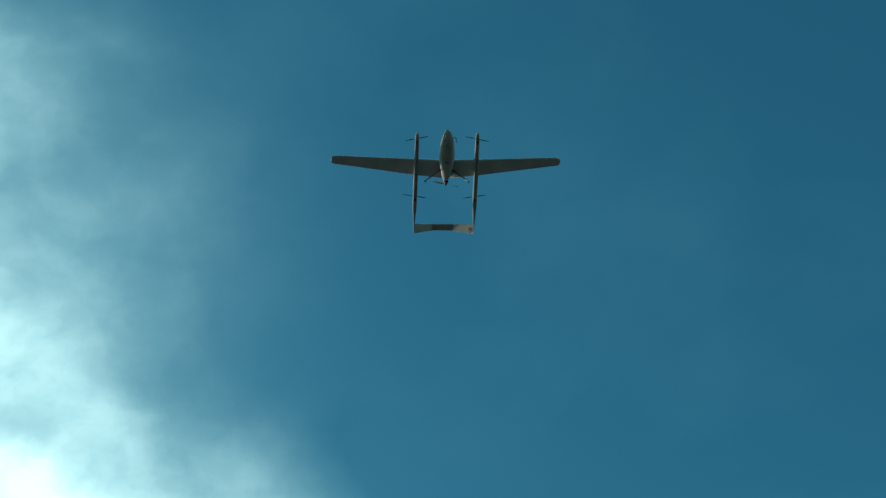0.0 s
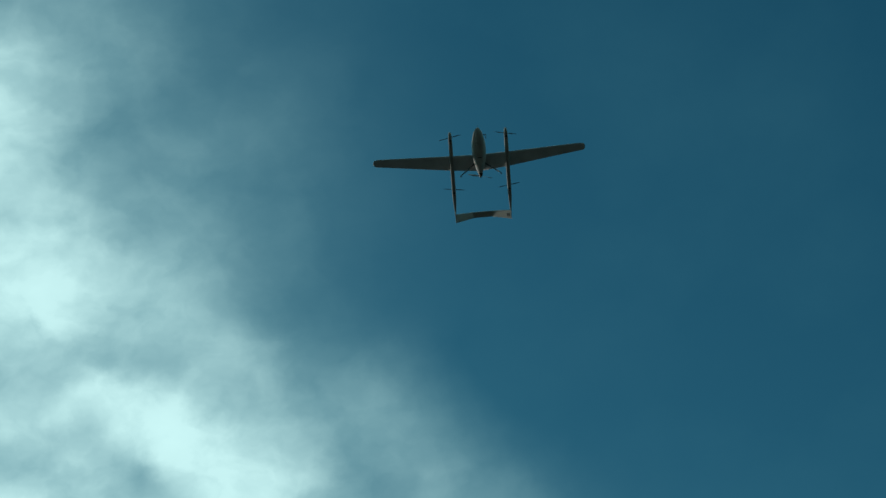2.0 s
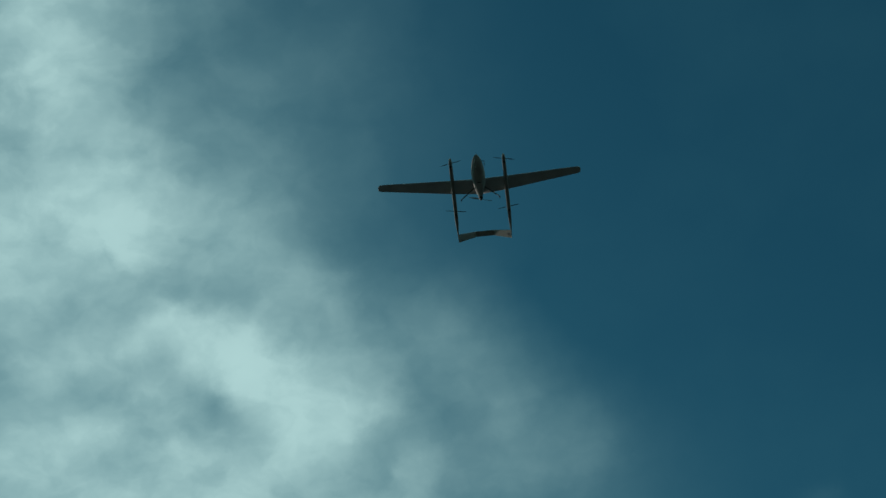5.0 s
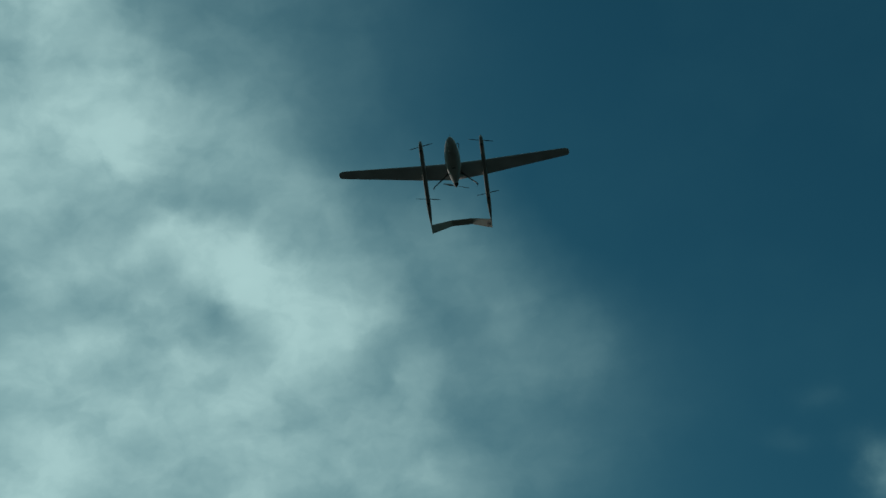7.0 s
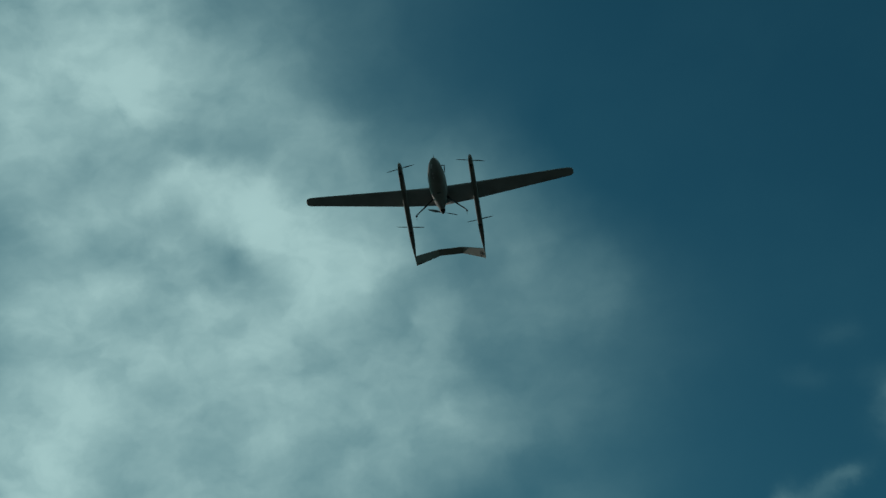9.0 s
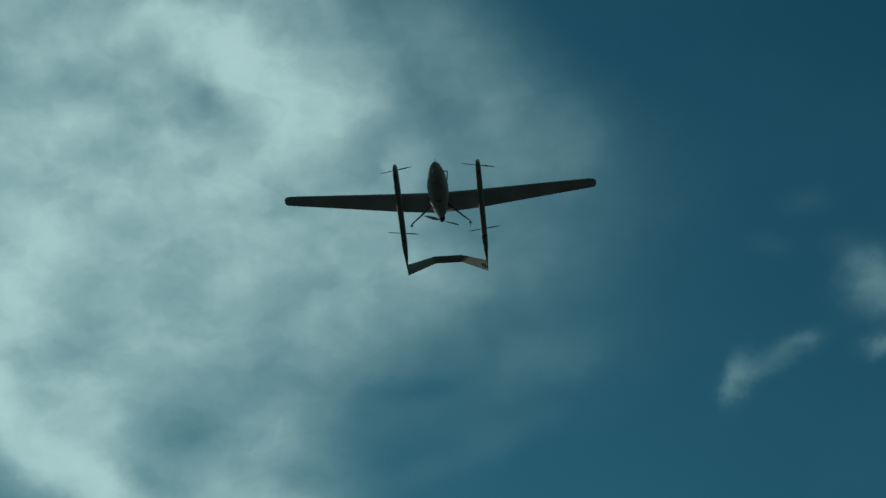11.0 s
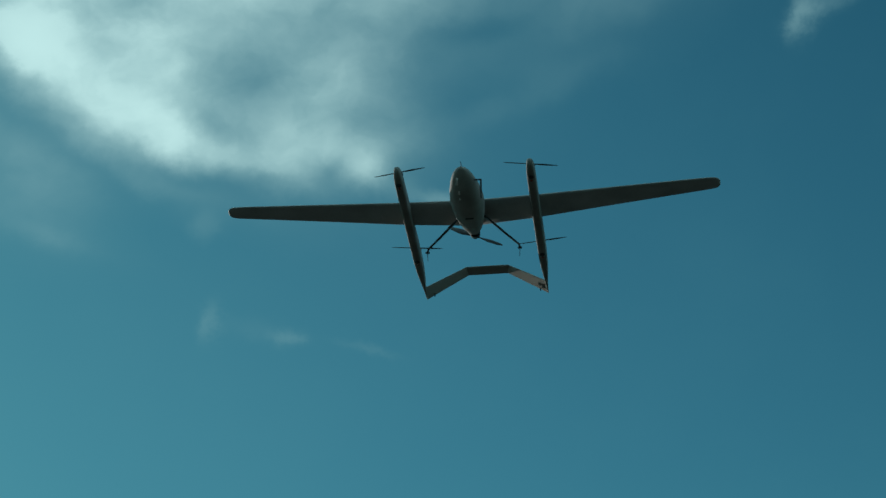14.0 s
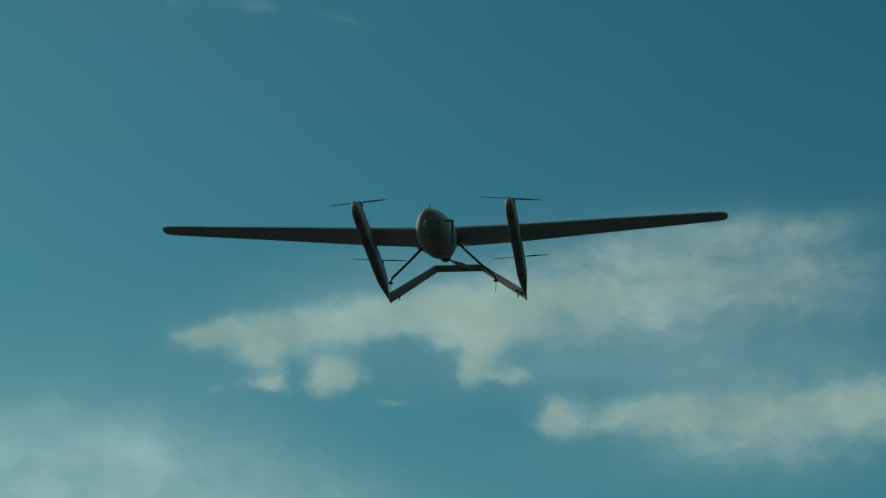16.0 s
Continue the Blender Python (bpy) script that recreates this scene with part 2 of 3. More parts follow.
puff(-11.45, 13.15, 5.89, 1.19, -15, 0.12)
puff(-7.46, 17.88, 7.55, 1.6, -1, 0.16)
puff(4.34, 16.87, 6.35, 1.76, -1, 0.16)
# broad unevenness
puff(-15.2, 39, 3.4, 2.89, 0, 0.2)
puff(-11.6, 49.8, 3.4, 2.89, 0, 0.2)
puff(-8, 37.8, 3.4, 2.89, 0, 0.2)
puff(-16.4, 39, 3.4, 2.89, 0, 0.2)
puff(-11.6, 49.8, 3.4, 2.89, 0, 0.2)
puff(-3.2, 51, 2.4, 2.04, 0, -0.2)
puff(-15.2, 64.2, 3.4, 2.89, 0, 0.2)
puff(-18.8, 58.2, 3.4, 2.89, 0, 0.2)
puff(-8, 46.2, 3.4, 2.89, 0, 0.19)
puff(-16.4, 39, 2.4, 2.04, 0, 0.2)
puff(-14, 52.2, 2.4, 2.04, 0, 0.2)
puff(-3.2, 49.8, 2.4, 2.04, 0, -0.19)
puff(-18.8, 59.4, 3.4, 2.89, 0, 0.2)
puff(-15.2, 64.2, 3.4, 2.89, 0, 0.19)
puff(-6.8, 59.4, 3.4, 2.89, 0, -0.06)
puff(-16.4, 39, 2.4, 2.04, 0, 0.2)
puff(-8, 36.6, 1.6, 1.36, 0, 0.17)
puff(1.6, 48.6, 1.6, 1.36, 0, 0.09)
puff(-4.4, 45, 1.6, 1.36, 0, 0.2)
puff(-12.8, 51, 1.6, 1.36, 0, 0.2)
puff(-20, 58.2, 3.4, 2.89, 0, 0.2)
puff(-8, 49.8, 1.6, 1.36, 0, 0.2)
puff(-9.2, 53.4, 2.4, 2.04, 0, -0.12)
puff(-9.2, 60.6, 1.6, 1.36, 0, 0.09)
puff(-15.2, 39, 1.6, 1.36, 0, 0.2)
puff(-16.4, 48.6, 2.4, 2.04, 0, -0.11)
puff(-2, 49.8, 2.4, 2.04, 0, -0.05)
puff(-11.6, 58.2, 2.4, 2.04, 0, -0.08)
puff(-14, 51, 1.6, 1.36, 0, 0.17)
puff(-18.8, 58.2, 3.4, 2.89, 0, 0.13)
puff(-10.4, 64.2, 1.6, 1.36, 0, 0.08)
puff(-18.8, 42.6, 1.6, 1.36, 0, 0.2)
puff(-17.6, 35.4, 3.4, 2.89, 0, 0.03)
puff(-11.6, 39, 2.4, 2.04, 0, -0.07)
puff(-6.8, 37.8, 1.6, 1.36, 0, 0.07)
puff(-8, 49.8, 1.6, 1.36, 0, 0.14)
puff(-9.2, 52.2, 2.4, 2.04, 0, -0.09)
puff(-8, 54.6, 1.6, 1.36, 0, 0.08)
puff(-6.8, 60.6, 2.4, 2.04, 0, -0.02)
puff(-9.2, 59.4, 1.6, 1.36, 0, 0.07)
puff(-12.8, 60.6, 2.4, 2.04, 0, -0.05)
puff(-3.2, 45, 1.6, 1.36, 0, 0.05)
puff(-15.2, 39, 1.6, 1.36, 0, 0.12)
puff(0.4, 45, 2.4, 2.04, 0, -0.03)
puff(1.6, 48.6, 1.6, 1.36, 0, 0.03)

# unseen broken cloud added over the rest of the sky, behind the path
# its glow is there to lighten the drone's front
rest = wn("ShaderNodeMapRange")
rest.interpolation_type = "SMOOTHSTEP"
plug(wnoise(coord, 2.6, 6.0, 0.6).outputs["Fac"], rest, "Value")
rest.inputs["From Min"].default_value, rest.inputs["From Max"].default_value = 0.38, 0.62
behind = wmath("MULTIPLY_ADD", lon, 0.04, -3.6, clamp=True)
cover[0] = wmath("MULTIPLY_ADD", wmath("MULTIPLY", rest.outputs["Result"], behind), 1.3, cover[0])

# mottled billows inside the clouds
grain = wnoise(wvec("MULTIPLY", warped, (1.0, 1.2, 1.0)).outputs[0], 0.26, 4.5, 0.52).outputs["Fac"]
thick = wmath("MULTIPLY", wmath("MAXIMUM", cover[0], 0.0), wmath("MULTIPLY_ADD", grain, 1.1, 0.45))
ripple = wnoise(wvec("MULTIPLY", sharp, (0.8, 1.0, 1.0)).outputs[0], 0.42, 4.5, 0.52, 0.25).outputs["Fac"]
thick = wmath("MULTIPLY", thick, wmath("MULTIPLY_ADD", ripple, 0.8, 0.60))
torn = wnoise(wvec("MULTIPLY", sharp, (0.8, 1.3, 1.0)).outputs[0], 0.9, 6.0, 0.6).outputs["Fac"]
heap = wn("ShaderNodeMapRange")
heap.interpolation_type = "SMOOTHSTEP"
plug(wmath("MULTIPLY", cover[1], wmath("MULTIPLY_ADD", torn, 1.3, 0.35)), heap, "Value")
heap.inputs["From Min"].default_value, heap.inputs["From Max"].default_value = 0.03, 1.30
heap.inputs["To Max"].default_value = 0.95
thick = wmath("ADD", thick, wmath("MULTIPLY", heap.outputs["Result"], wmath("MULTIPLY_ADD", grain, 1.4, 0.2)))
alpha = wmath("SUBTRACT", 1.0, wmath("EXPONENT", wmath("MULTIPLY", thick, -1.3)))
veil = wmath("MULTIPLY", wmath("SUBTRACT", wnoise(chart, 0.09, 6.0).outputs["Fac"], 0.45), 0.2, clamp=True)

sky = wn("ShaderNodeTexSky")
sky.sky_type = "NISHITA"
sky.sun_disc = False
sky.sun_elevation = radians(SUN_EL)
sky.sun_rotation = radians(SUN_AZ)
sky.air_density, sky.dust_density, sky.ozone_density = 1.0, 0.3, 1.5
blue = wvec("MULTIPLY", sky.outputs[0], tuple(SKY_STRENGTH * c for c in SKY_TINT)).outputs[0]
toward = wmath("MAXIMUM", wvec("DOT_PRODUCT", coord, tuple(sun_way)).outputs["Value"], 0.0)
glow = wmath("MULTIPLY", wmath("POWER", toward, 5.0), 0.40)
low = wmath("MULTIPLY", wmath("EXPONENT", wmath("MULTIPLY", wmath("MAXIMUM", lon, 0.0), -0.07)), 0.6)
hazy = wmix(wmath("ADD", wmath("ADD", glow, low), veil, clamp=True), blue, HAZE + (1.0,))
# thin cloud turns greyer towards the horizon
dim = wmix(wmath("MULTIPLY", low, 4.0, clamp=True), CLOUD_DIM + (1.0,), LOW_VEIL + (1.0,))
relief = wmath("MULTIPLY_ADD", ripple, 1.0, 0.5)
lit = wmix(wmath("MULTIPLY", wmath("SMOOTH_MIN", wmath("MULTIPLY", thick, 0.6), 1.0, 0.3), relief, clamp=True), dim, CLOUD_BRIGHT + (1.0,))
body = wmath("MULTIPLY_ADD", wmath("ADD", ripple, grain), 1.6, -1.0, clamp=True)
lit = wmix(heap.outputs["Result"], lit, wmix(body, LOW_SHADE + (1.0,), LOW_CLOUD + (1.0,)))
both = wmix(alpha, hazy, lit)
back = wn("ShaderNodeBackground")
plug(both, back, 0)
back.inputs["Strength"].default_value = 1.0
wt.links.new(back.outputs[0], wn("ShaderNodeOutputWorld").inputs[0])

sun = new("sun", bpy.data.lights.new("sun", "SUN"))
sun.data.energy, sun.data.angle, sun.data.color = 2.3, radians(0.6), (1.0, 0.94, 0.86)
sun.matrix_world = look(sun_way * 200, (0, 0, 0))


# ---- materials ----
def material(name, color, rough, metal=0.0, stain=0.12, grain_scale=60.0, stain_scale=5.0, bump=0.02, coat=0.0, gloss=0.5):
    m = bpy.data.materials.new(name)
    m.use_nodes = True
    t = m.node_tree
    b = t.nodes["Principled BSDF"]
    pos = t.nodes.new("ShaderNodeTexCoord").outputs["Object"]
    large, small = t.nodes.new("ShaderNodeTexNoise"), t.nodes.new("ShaderNodeTexNoise")
    for n, s, d in ((large, stain_scale, 5.0), (small, grain_scale, 3.0)):
        t.links.new(pos, n.inputs["Vector"])
        n.inputs["Scale"].default_value, n.inputs["Detail"].default_value = s, d
    add = t.nodes.new("ShaderNodeMath")
    add.operation = "MULTIPLY_ADD"
    t.links.new(small.outputs["Fac"], add.inputs[0])
    add.inputs[1].default_value = 0.35
    t.links.new(large.outputs["Fac"], add.inputs[2])
    ramp = t.nodes.new("ShaderNodeValToRGB")
    ramp.color_ramp.elements[0].position, ramp.color_ramp.elements[1].position = 0.45, 0.95
    ramp.color_ramp.elements[0].color = tuple(c * (1 - stain * 2) for c in color) + (1,)
    ramp.color_ramp.elements[1].color = tuple(min(1, c * (1 + stain)) for c in color) + (1,)
    t.links.new(add.outputs[0], ramp.inputs[0])
    t.links.new(ramp.outputs[0], b.inputs["Base Color"])
    rr = t.nodes.new("ShaderNodeMath")
    rr.operation = "MULTIPLY_ADD"
    t.links.new(large.outputs["Fac"], rr.inputs[0])
    rr.inputs[1].default_value, rr.inputs[2].default_value = 0.25, rough - 0.12
    t.links.new(rr.outputs[0], b.inputs["Roughness"])
    b.inputs["Metallic"].default_value = metal
    b.inputs["Specular IOR Level"].default_value = gloss
    b.inputs["Coat Weight"].default_value = coat
    b.inputs["Coat Roughness"].default_value = 0.12
    bp = t.nodes.new("ShaderNodeBump")
    bp.inputs["Strength"].default_value, bp.inputs["Distance"].default_value = bump * 5, 0.002
    t.links.new(small.outputs["Fac"], bp.inputs["Height"])
    t.links.new(bp.outputs[0], b.inputs["Normal"])
    return m


SHELL = material("grey_white_gelcoat", (0.40, 0.40, 0.38), 0.70, stain=0.14, coat=0.0, gloss=0.3)
SKIN = material("matte_grey_composite", (0.52, 0.54, 0.535), 0.6, stain=0.12, stain_scale=3.0)
TAIL = material("pale_composite", (0.43, 0.41, 0.37), 0.85, stain=0.08, stain_scale=2.0, gloss=0.15)
BOOM_SKIN = material("brown_grey_composite", (0.34, 0.33, 0.305), 0.7, stain=0.14, stain_scale=4.0, gloss=0.2)
# only for the highlights painted on the pod
WHITE = material("glint_white", (0.80, 0.79, 0.77), 0.5, stain=0.06)
PROP_SKIN = material("grey_propeller_composite", (0.13, 0.135, 0.14), 0.45, stain=0.15)
CARBON = material("carbon_fibre", (0.030, 0.031, 0.033), 0.35, stain=0.2, grain_scale=180.0)
RUBBER = material("black_plastic", (0.018, 0.018, 0.019), 0.6, stain=0.2)
LENS = material("red_lens", (0.30, 0.035, 0.02), 0.2, stain=0.1, coat=0.6)
INK = material("dark_print", (0.05, 0.05, 0.06), 0.5, stain=0.15)
FIELD = material("dark_grass_field", (0.030, 0.037, 0.029), 0.95, stain=0.3, grain_scale=2.0, stain_scale=0.05, bump=0.05)

# ---- ground, far below ----
DRONE_Z = 36.0


def mesh_of(bm, name, mat, smooth=True):
    bmesh.ops.recalc_face_normals(bm, faces=bm.faces[:])
    me = bpy.data.meshes.new(name)
    bm.to_mesh(me)
    bm.free()
    me.materials.append(mat)
    if smooth:
        for p in me.polygons:
            p.use_smooth = len(p.vertices) < 5
    return me


def part(name, bm, mat, parent, label="", smooth=True, place=None):
    ob = new(name, mesh_of(bm, name, mat, smooth))
    ob.parent = parent
    if place is not None:
        ob.matrix_local = place
    return tagged(ob, label) if label else ob


bm = bmesh.new()
bmesh.ops.create_grid(bm, x_segments=80, y_segments=80, size=4000)
for v in bm.verts:
    far = min(1.0, v.co.length / 600)
    v.co.z = far * 6.0 * (noise.noise(Vector((v.co.x, v.co.y, 0)) / 700) - 0.6)
tagged(new("ground", mesh_of(bm, "ground", FIELD)), "dull green open grass field under the flying drone", "ground", kind="structure")


# ---- shapes ----
def loft(rings, cap=True):
    """A skin over rings of the same number of points."""
    b = bmesh.new()
    rows = [[b.verts.new(p) for p in ring] for ring in rings]
    n = len(rings[0])
    for r0, r1 in zip(rows, rows[1:]):
        for i in range(n):
            b.faces.new((r0[i], r0[(i + 1) % n], r1[(i + 1) % n], r1[i]))
    if cap:
        b.faces.new(rows[0])
        b.faces.new(rows[-1])
    return b


def oval(center, u, v, n=20, power=1.0):
    """A ring of points round center along half axes u and v; power under 1 squares it off."""
    pts = []
    for i in range(n):
        a = 2 * math.pi * i / n
        c, s = math.cos(a), math.sin(a)
        c, s = math.copysign(abs(c) ** power, c), math.copysign(abs(s) ** power, s)
        pts.append(Vector(center) + Vector(u) * c + Vector(v) * s)
    return pts


def tube(points, radii, n=10):
    rings = []
    pts = [Vector(p) for p in points]
    for i, p in enumerate(pts):
        d = (pts[min(i + 1, len(pts) - 1)] - pts[max(i - 1, 0)]).normalized()
        u = d.cross(Vector((0.31, 0.9, 0.2))).normalized()
        r = radii[i] if isinstance(radii, (list, tuple)) else radii
        rings.append(oval(p, u * r, d.cross(u) * r, n))
    return loft(rings)


def foil(le, te, thick, up, n=12, camber=0.02):
    """The outline of a wing section from leading to trailing edge."""
    le, te, up = Vector(le), Vector(te), Vector(up).normalized()
    chord = (te - le).length
    top, low = [], []
    for i in range(n + 1):
        s = 0.5 * (1 - math.cos(math.pi * i / n))
        h = 5 * thick * chord * (0.2969 * math.sqrt(s) - 0.126 * s - 0.3516 * s * s + 0.2843 * s ** 3 - 0.1030 * s ** 4)
        bow = camber * chord * 4 * s * (1 - s)
        base = le.lerp(te, s)
        top.append(base + up * (h + bow + 0.0012))
        low.append(base + up * (bow - 0.75 * h - 0.0012))
    return top + low[::-1]


def box(center, size, bevel=0.0):
    b = bmesh.new()
    bmesh.ops.create_cube(b, size=1.0)
    for v in b.verts:
        v.co = Vector(center) + Vector((v.co.x * size[0], v.co.y * size[1], v.co.z * size[2]))
    if bevel:
        bmesh.ops.bevel(b, geom=b.edges[:], offset=bevel, segments=2, affect="EDGES")
    return b


def sweep(table, at):
    """Values of a table, met smoothly, at position at."""
    cols = np.array(table).T
    return [float(np.interp(at, cols[0], c)) for c in cols[1:]]


# ---- the drone ----
drone = new("twin_boom_drone")
drone.location = (0, 0, DRONE_Z)
tagged(drone, "pale grey twin-boom drone with lift rotors flying under clouds", "drone")

# fuselage: egg-shaped pod, station by station (y, half width, top, bottom)
STATIONS = [(-0.948, 0.008, -0.098, -0.108), (-0.940, 0.024, -0.094, -0.116), (-0.925, 0.042, -0.089, -0.124), (-0.890, 0.067, -0.080, -0.141),
            (-0.84, 0.090, -0.071, -0.161), (-0.76, 0.113, -0.054, -0.186), (-0.66, 0.132, -0.030, -0.202),
            (-0.54, 0.144, -0.006, -0.209), (-0.42, 0.143, 0.018, -0.206), (-0.30, 0.131, 0.024, -0.192),
            (-0.18, 0.111, 0.024, -0.170), (-0.07, 0.085, 0.012, -0.132), (0.01, 0.058, -0.008, -0.102),
            (0.05, 0.040, -0.026, -0.088)]
POD_X, POD_WIDE = -0.003, 0.925


def pod_ring(y, grow=0.0):
    w, top, low = sweep(STATIONS, y)
    w *= POD_WIDE
    return oval((POD_X, y, (top + low) / 2), (w + grow, 0, 0), (0, 0, (top - low) / 2 + grow), 32, 0.80)


ys = sorted(set([s[0] for s in STATIONS] + list(np.linspace(-0.93, 0.05, 44))))
fuselage = part("fuselage", loft([pod_ring(float(y)) for y in ys]), SHELL, drone, "smooth pale grey egg-shaped pod")


def pod_strip(y0, y1, a0, a1, grow, rows=8, cols=10):
    """A piece of shell that follows the pod between two stations and two angles (degrees, 0 to the side, 90 up)."""
    b = bmesh.new()
    grid = []
    for i in range(rows + 1):
        y = y0 + (y1 - y0) * i / rows
        w, top, low = sweep(STATIONS, y)
        w *= POD_WIDE
        line = []
        for j in range(cols + 1):
            a = radians(a0 + (a1 - a0) * j / cols)
            c, s = math.cos(a), math.sin(a)
            c, s = math.copysign(abs(c) ** 0.80, c), math.copysign(abs(s) ** 0.80, s)
            line.append(b.verts.new((POD_X + c * (w + grow), y, (top + low) / 2 + s * ((top - low) / 2 + grow))))
        grid.append(line)
    faces = []
    for r0, r1 in zip(grid, grid[1:]):
        for j in range(cols):
            faces.append(b.faces.new((r0[j], r0[j + 1], r1[j + 1], r1[j])))
    bmesh.ops.recalc_face_normals(b, faces=faces)
    bmesh.ops.solidify(b, geom=faces, thickness=0.004)
    return b


hatch = part("hatch", pod_strip(-0.90, -0.50, 52, 128, 0.0012), SHELL, fuselage, "removable upper nose cover")
part("vent", pod_strip(-0.375, -0.355, -99, -77, 0.003, 2, 6), RUBBER, fuselage, "dark narrow belly vent")
# three white strips on the underside stand in for glints on the shell
part("painted_glint", pod_strip(-0.865, -0.80, -121, -109, 0.0025, 3, 3), WHITE, fuselage, "small white strip painted as a glint")
part("painted_glint", pod_strip(-0.74, -0.705, -108, -102, 0.0025, 3, 3), WHITE, fuselage, "small white strip painted as a glint")
part("painted_glint", pod_strip(-0.66, -0.64, -106, -101, 0.0025, 3, 3), WHITE, fuselage, "small white strip painted as a glint")
part("pitot_tube", tube([(0, -0.90, -0.090), (0, -0.955, -0.085), (0, -0.985, -0.080)], [0.004, 0.003, 0.002]), RUBBER, fuselage, "thin dark probe at the nose")

# side bracket with a hanging blade aerial
aerial = part("side_aerial", tube([(0.138, -0.81, -0.132), (0.139, -0.808, -0.146), (0.139, -0.804, -0.232), (0.140, -0.80, -0.305)],
                                  [0.007, 0.0075, 0.007, 0.004]), RUBBER, drone, "black aerial hanging from a side bracket")
part("bracket", box((0.114, -0.81, -0.136), (0.052, 0.012, 0.010), 0.002), RUBBER, aerial)

# engine end and pusher propeller
hub = part("engine_mount", tube([(0.0, 0.03, -0.058), (0.0, 0.055, -0.056), (0.0, 0.095, -0.055)], [0.042, 0.044, 0.040], 18), RUBBER, drone, "black engine end behind the pod")


def blade(length, root, widest, pitch, thick=0.006):
    """A twisted propeller blade along +x, turning about y."""
    rings = []
    for i in range(13):
        s = i / 12
        x = 0.012 + (length - 0.012) * s
        c = np.interp(s, [0, 0.15, 0.45, 0.85, 1.0], [root, root * 1.2, widest, widest * 0.62, widest * 0.16])
        tw = radians(pitch * (1.25 - s))
        u = Vector((0, math.sin(tw), math.cos(tw))) * (c / 2)
        v = Vector((0, math.cos(tw), -math.sin(tw))) * (thick * (1 - 0.7 * s) / 2 + 0.0008)
        rings.append(oval((x, 0, 0), u, v, 10))
    return loft(rings)


PROP = Matrix.Translation((-0.004, 0.118, -0.053))
propeller = part("propeller", tube([(0, -0.022, 0), (0, -0.005, 0), (0, 0.016, 0), (0, 0.03, 0)], [0.02, 0.022, 0.02, 0.006], 16), RUBBER, drone,
                 "black two-blade pusher propeller", place=PROP)
for turn in (25, 205):
    part("blade", blade(0.252, 0.018, 0.046, 32), PROP_SKIN, propeller, place=pose(0, 0, 0, 0, turn, 0))

# wings, slightly raised to the tips (x, leading edge, trailing edge, height)
SPAN = [(0.0, -0.318, 0.030, 0.010), (0.53, -0.326, -0.020, 0.020), (1.2, -0.342, -0.108, 0.040), (1.80, -0.357, -0.186, 0.056),
        (1.90, -0.357, -0.198, 0.059), (1.95, -0.352, -0.205, 0.061), (1.98, -0.340, -0.214, 0.062), (1.996, -0.318, -0.228, 0.063), (2.004, -0.290, -0.248, 0.064)]


def wing_part(side):
    rings = [foil((side * x, le, z), (side * x, te, z - 0.045 * (te - le)), 0.105, (0, 0, 1)) for x, le, te, z in SPAN]
    return loft(rings)


for side in (-1, 1):
    wing = part("wing", wing_part(side), SKIN, drone, "long tapered grey wing")
    part("servo_cover", box((side * 0.74, -0.175, 0.004), (0.012, 0.03, 0.008), 0.002), SKIN, wing, "small raised servo cover")

# booms, with the four lift motors on top
BOOM = [(-0.852, 0.005, 0.006, -0.004), (-0.842, 0.016, 0.018, -0.006), (-0.82, 0.025, 0.030, -0.010), (-0.78, 0.031, 0.041, -0.015), (-0.70, 0.035, 0.049, -0.019), (-0.50, 0.036, 0.053, -0.021),
        (0.25, 0.037, 0.056, -0.024), (0.50, 0.036, 0.053, -0.026), (0.65, 0.031, 0.046, -0.028), (0.80, 0.021, 0.036, -0.031), (0.92, 0.011, 0.026, -0.035), (1.00, 0.007, 0.020, -0.037), (1.11, 0.003, 0.008, -0.040)]


def rotor(parent, place):
    r = part("rotor", tube([(0, 0, 0), (0, 0, 0.012), (0, 0, 0.018)], [0.014, 0.014, 0.004], 14), CARBON, parent, "black two-blade lift rotor", place=place)
    for turn in (0, 180):
        part("blade", blade(0.215, 0.011, 0.019, 14, 0.004), CARBON, r, place=pose(0, 0, 0.008, 0, 0, turn) @ pose(0, 0, 0, 90, 0, 0))
    return r


for side in (-1, 1):
    rings = []
    for y, w, h, z in BOOM:
        x = side * (0.521 + 0.012 * (y + 0.85) / 1.96)
        rings.append(oval((x, y, z), (w, 0, 0), (0, 0, h), 24, 0.42))
    boom = part("boom", loft(rings), BOOM_SKIN, drone, "slender pale grey boom tapering to the tail")
    for y, swing in ((-0.70, 12 * side), (0.42, -9 * side)):
        x = side * (0.521 + 0.012 * (y + 0.85) / 1.96)
        motor = part("lift_motor", tube([(x, y, 0.015), (x, y, 0.026), (x, y, 0.028), (x, y, 0.046), (x, y, 0.05)], [0.030, 0.030, 0.033, 0.033, 0.02], 18), RUBBER, drone,
                     "black lift motor on top of the boom")
        rotor(drone, Matrix.Translation((x, y, 0.051)) @ pose(0, 0, 0, 0, 0, swing))
        w, h, z = sweep(BOOM, y)
        part("motor_vent", tube([(x, y, z - h - 0.004), (x, y, z - h + 0.010)], [0.021, 0.023], 16), INK, boom, "dark round vent under the motor")
        part("marker_light", tube([(x, y + 0.045, z - h - 0.007), (x, y + 0.045, z - h - 0.003), (x, y + 0.045, z - h + 0.006)], [0.007, 0.012, 0.014], 14), LENS, boom, "small red marker light")

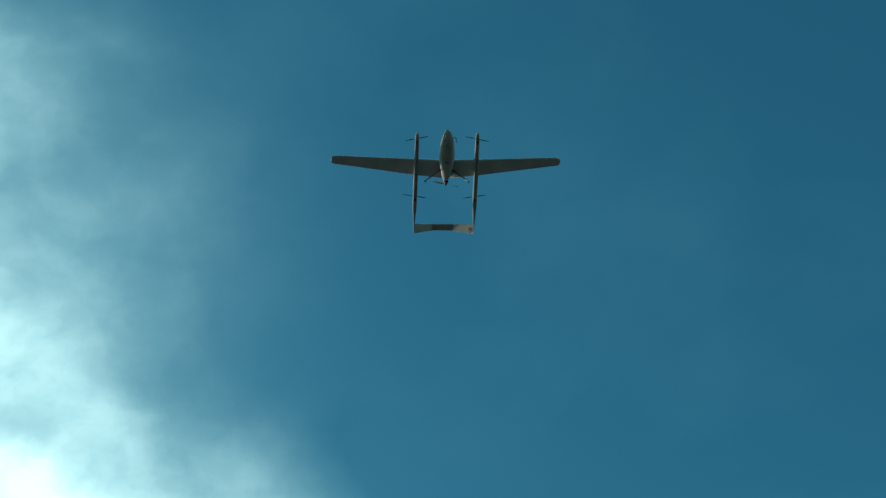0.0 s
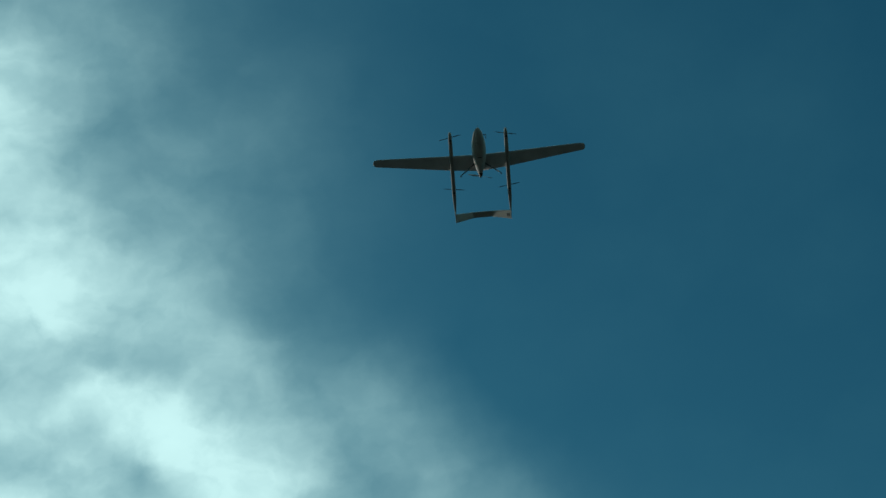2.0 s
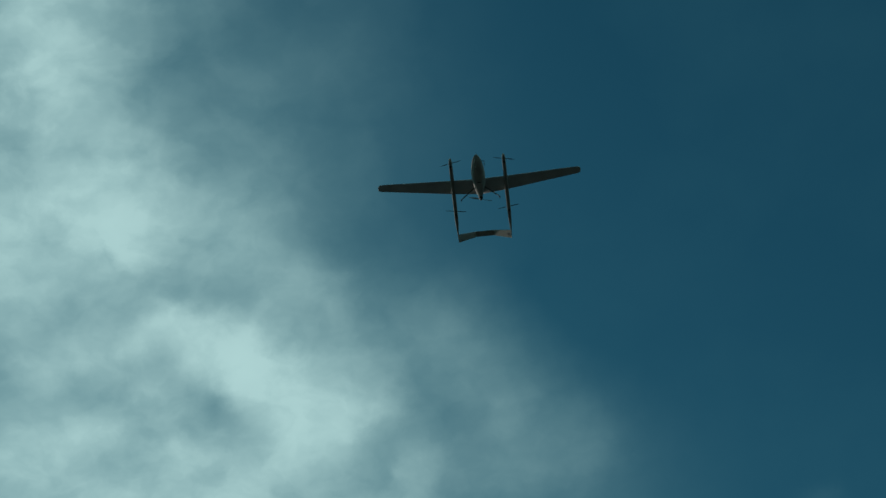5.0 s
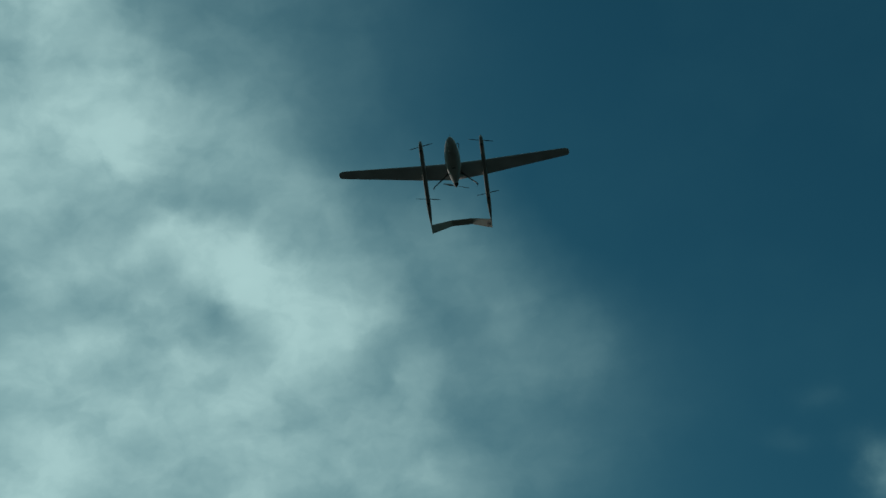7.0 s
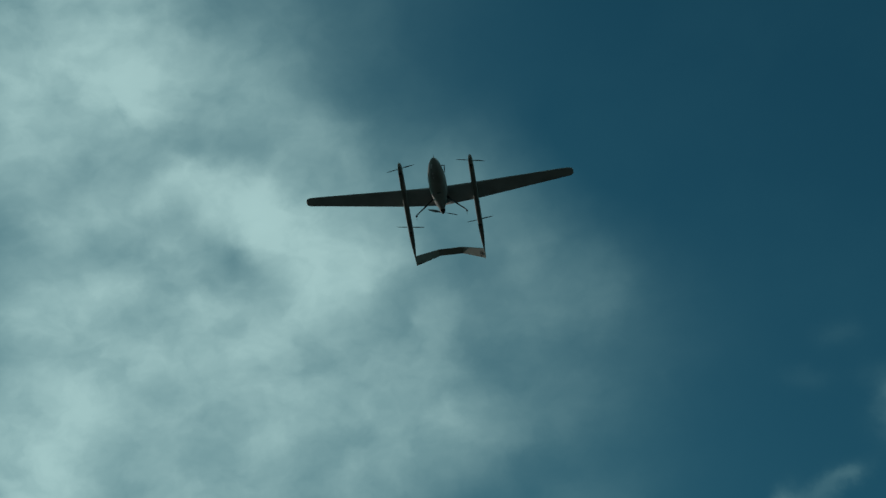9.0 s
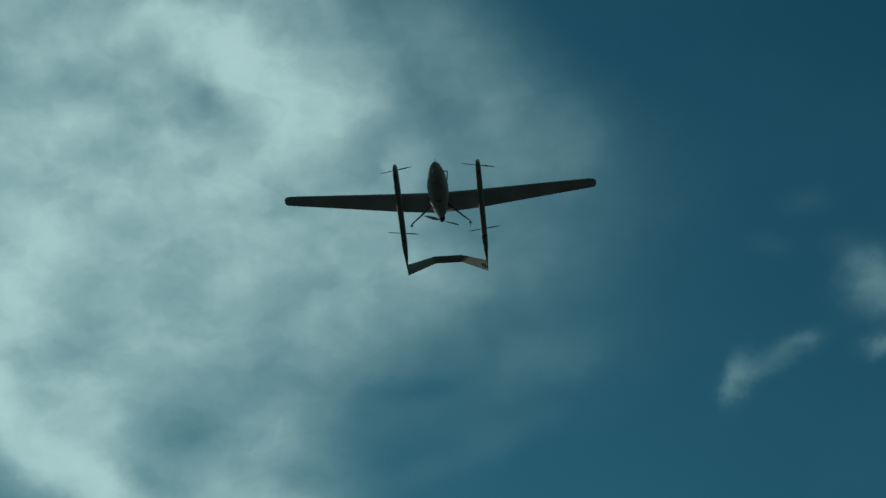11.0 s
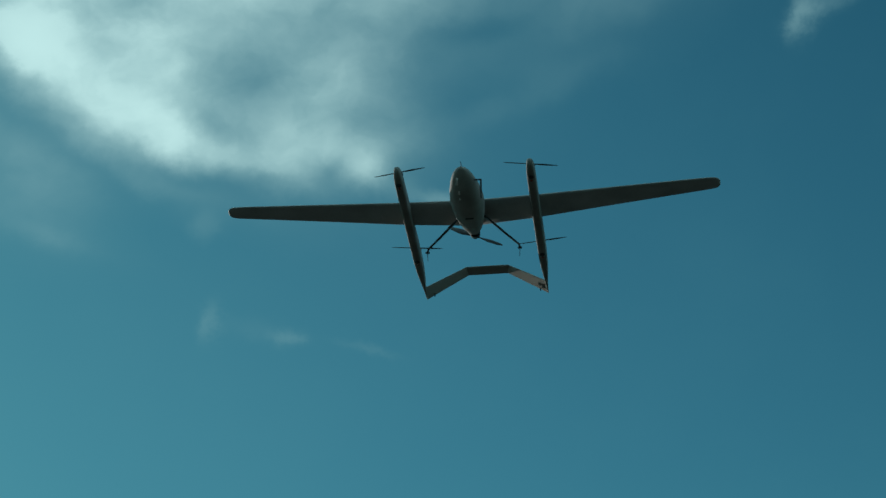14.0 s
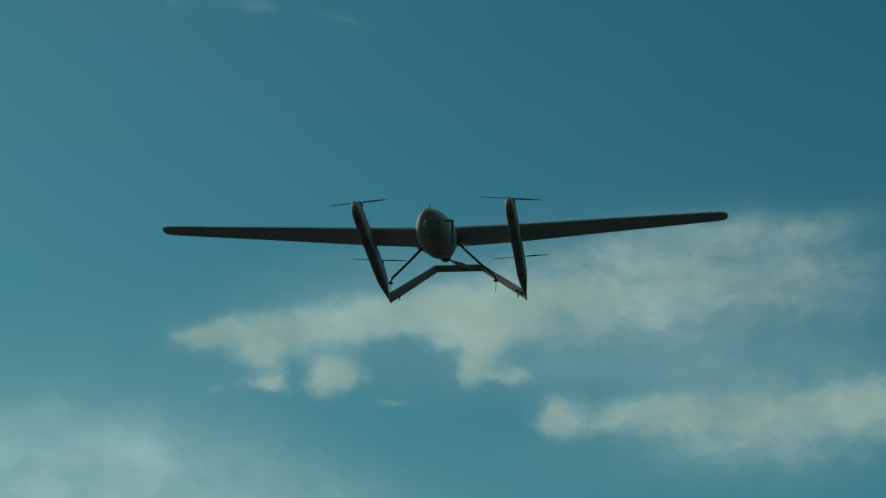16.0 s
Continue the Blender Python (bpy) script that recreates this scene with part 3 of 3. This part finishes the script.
# raised tail between the booms
K_LE, K_TE = (0.185, 1.073, 0.248), (0.178, 1.198, 0.238)
E_LE, E_TE = (0.527, 0.925, -0.028), (0.535, 1.112, -0.042)
for side in (-1, 1):
    def flip(p):
        return (side * p[0], p[1], p[2])
    up = (side * 0.62, 0, 0.78)
    fin = part("tail_fin", loft([foil(Vector(flip(E_LE)).lerp(Vector(flip(K_LE)), s), Vector(flip(E_TE)).lerp(Vector(flip(K_TE)), s), 0.045 + 0.005 * s, up, camber=0.0) for s in (0, 0.01, 0.03, 0.5, 0.97, 0.99, 1)]), TAIL, drone, "slanting pale tail fin")

    def on_fin(s, c, drop):
        a = Vector(flip(E_LE)).lerp(Vector(flip(K_LE)), s)
        d = Vector(flip(E_TE)).lerp(Vector(flip(K_TE)), s)
        return a.lerp(d, c) - Vector(up) * drop
    horn = on_fin(0.16, 0.82, 0.018)
    part("control_horn", box(horn, (0.008, 0.02, 0.03), 0.002), RUBBER, fin)
    if side > 0:
        for s in (0.10, 0.19):
            b = bmesh.new()
            quad = [b.verts.new(on_fin(s + ds, c, 0.0070)) for ds, c in ((-0.028, 0.38), (0.028, 0.38), (0.028, 0.68), (-0.028, 0.68))]
            face = b.faces.new(quad)
            bmesh.ops.solidify(b, geom=[face], thickness=0.003)
            part("marking", b, INK, fin, "dark square marking", smooth=False)
part("tailplane", loft([foil((K_LE[0] * s, K_LE[1], K_LE[2]), (K_TE[0] * s, K_TE[1], K_TE[2]), 0.1, (0, 0, 1)) for s in (-1, -0.985, -0.95, 0, 0.95, 0.985, 1)]), TAIL, drone, "flat pale bridge between the tail fins")

# landing legs
for side in (-1, 1):
    path = [(0.06, -0.155, -0.004), (0.12, -0.138, -0.046), (0.25, -0.092, -0.163), (0.345, -0.060, -0.244), (0.368, -0.052, -0.264), (0.376, -0.05, -0.288)]
    rings = []
    for i, q in enumerate(path):
        d = (Vector(path[min(i + 1, 5)]) - Vector(path[max(i - 1, 0)])).normalized()
        flat = Vector((0, 1, 0))
        th = d.cross(flat).normalized()
        wide = (0.020, 0.019, 0.015, 0.011, 0.010, 0.008)[i]
        rings.append([Vector((side * p.x, p.y, p.z)) for p in oval(q, flat * wide, th * 0.0075, 12, 0.8)])
    leg = part("landing_leg", loft(rings), CARBON, drone, "black sprung landing leg splayed outward")
    part("foot", box((side * 0.376, -0.05, -0.297), (0.034, 0.022, 0.014), 0.004), RUBBER, leg)
    part("ground_wire", tube([(side * 0.376, -0.05, -0.30), (side * 0.375, -0.048, -0.335), (side * 0.373, -0.045, -0.375)], [0.003, 0.0025, 0.002], 8), RUBBER, leg, "thin wire below the foot")
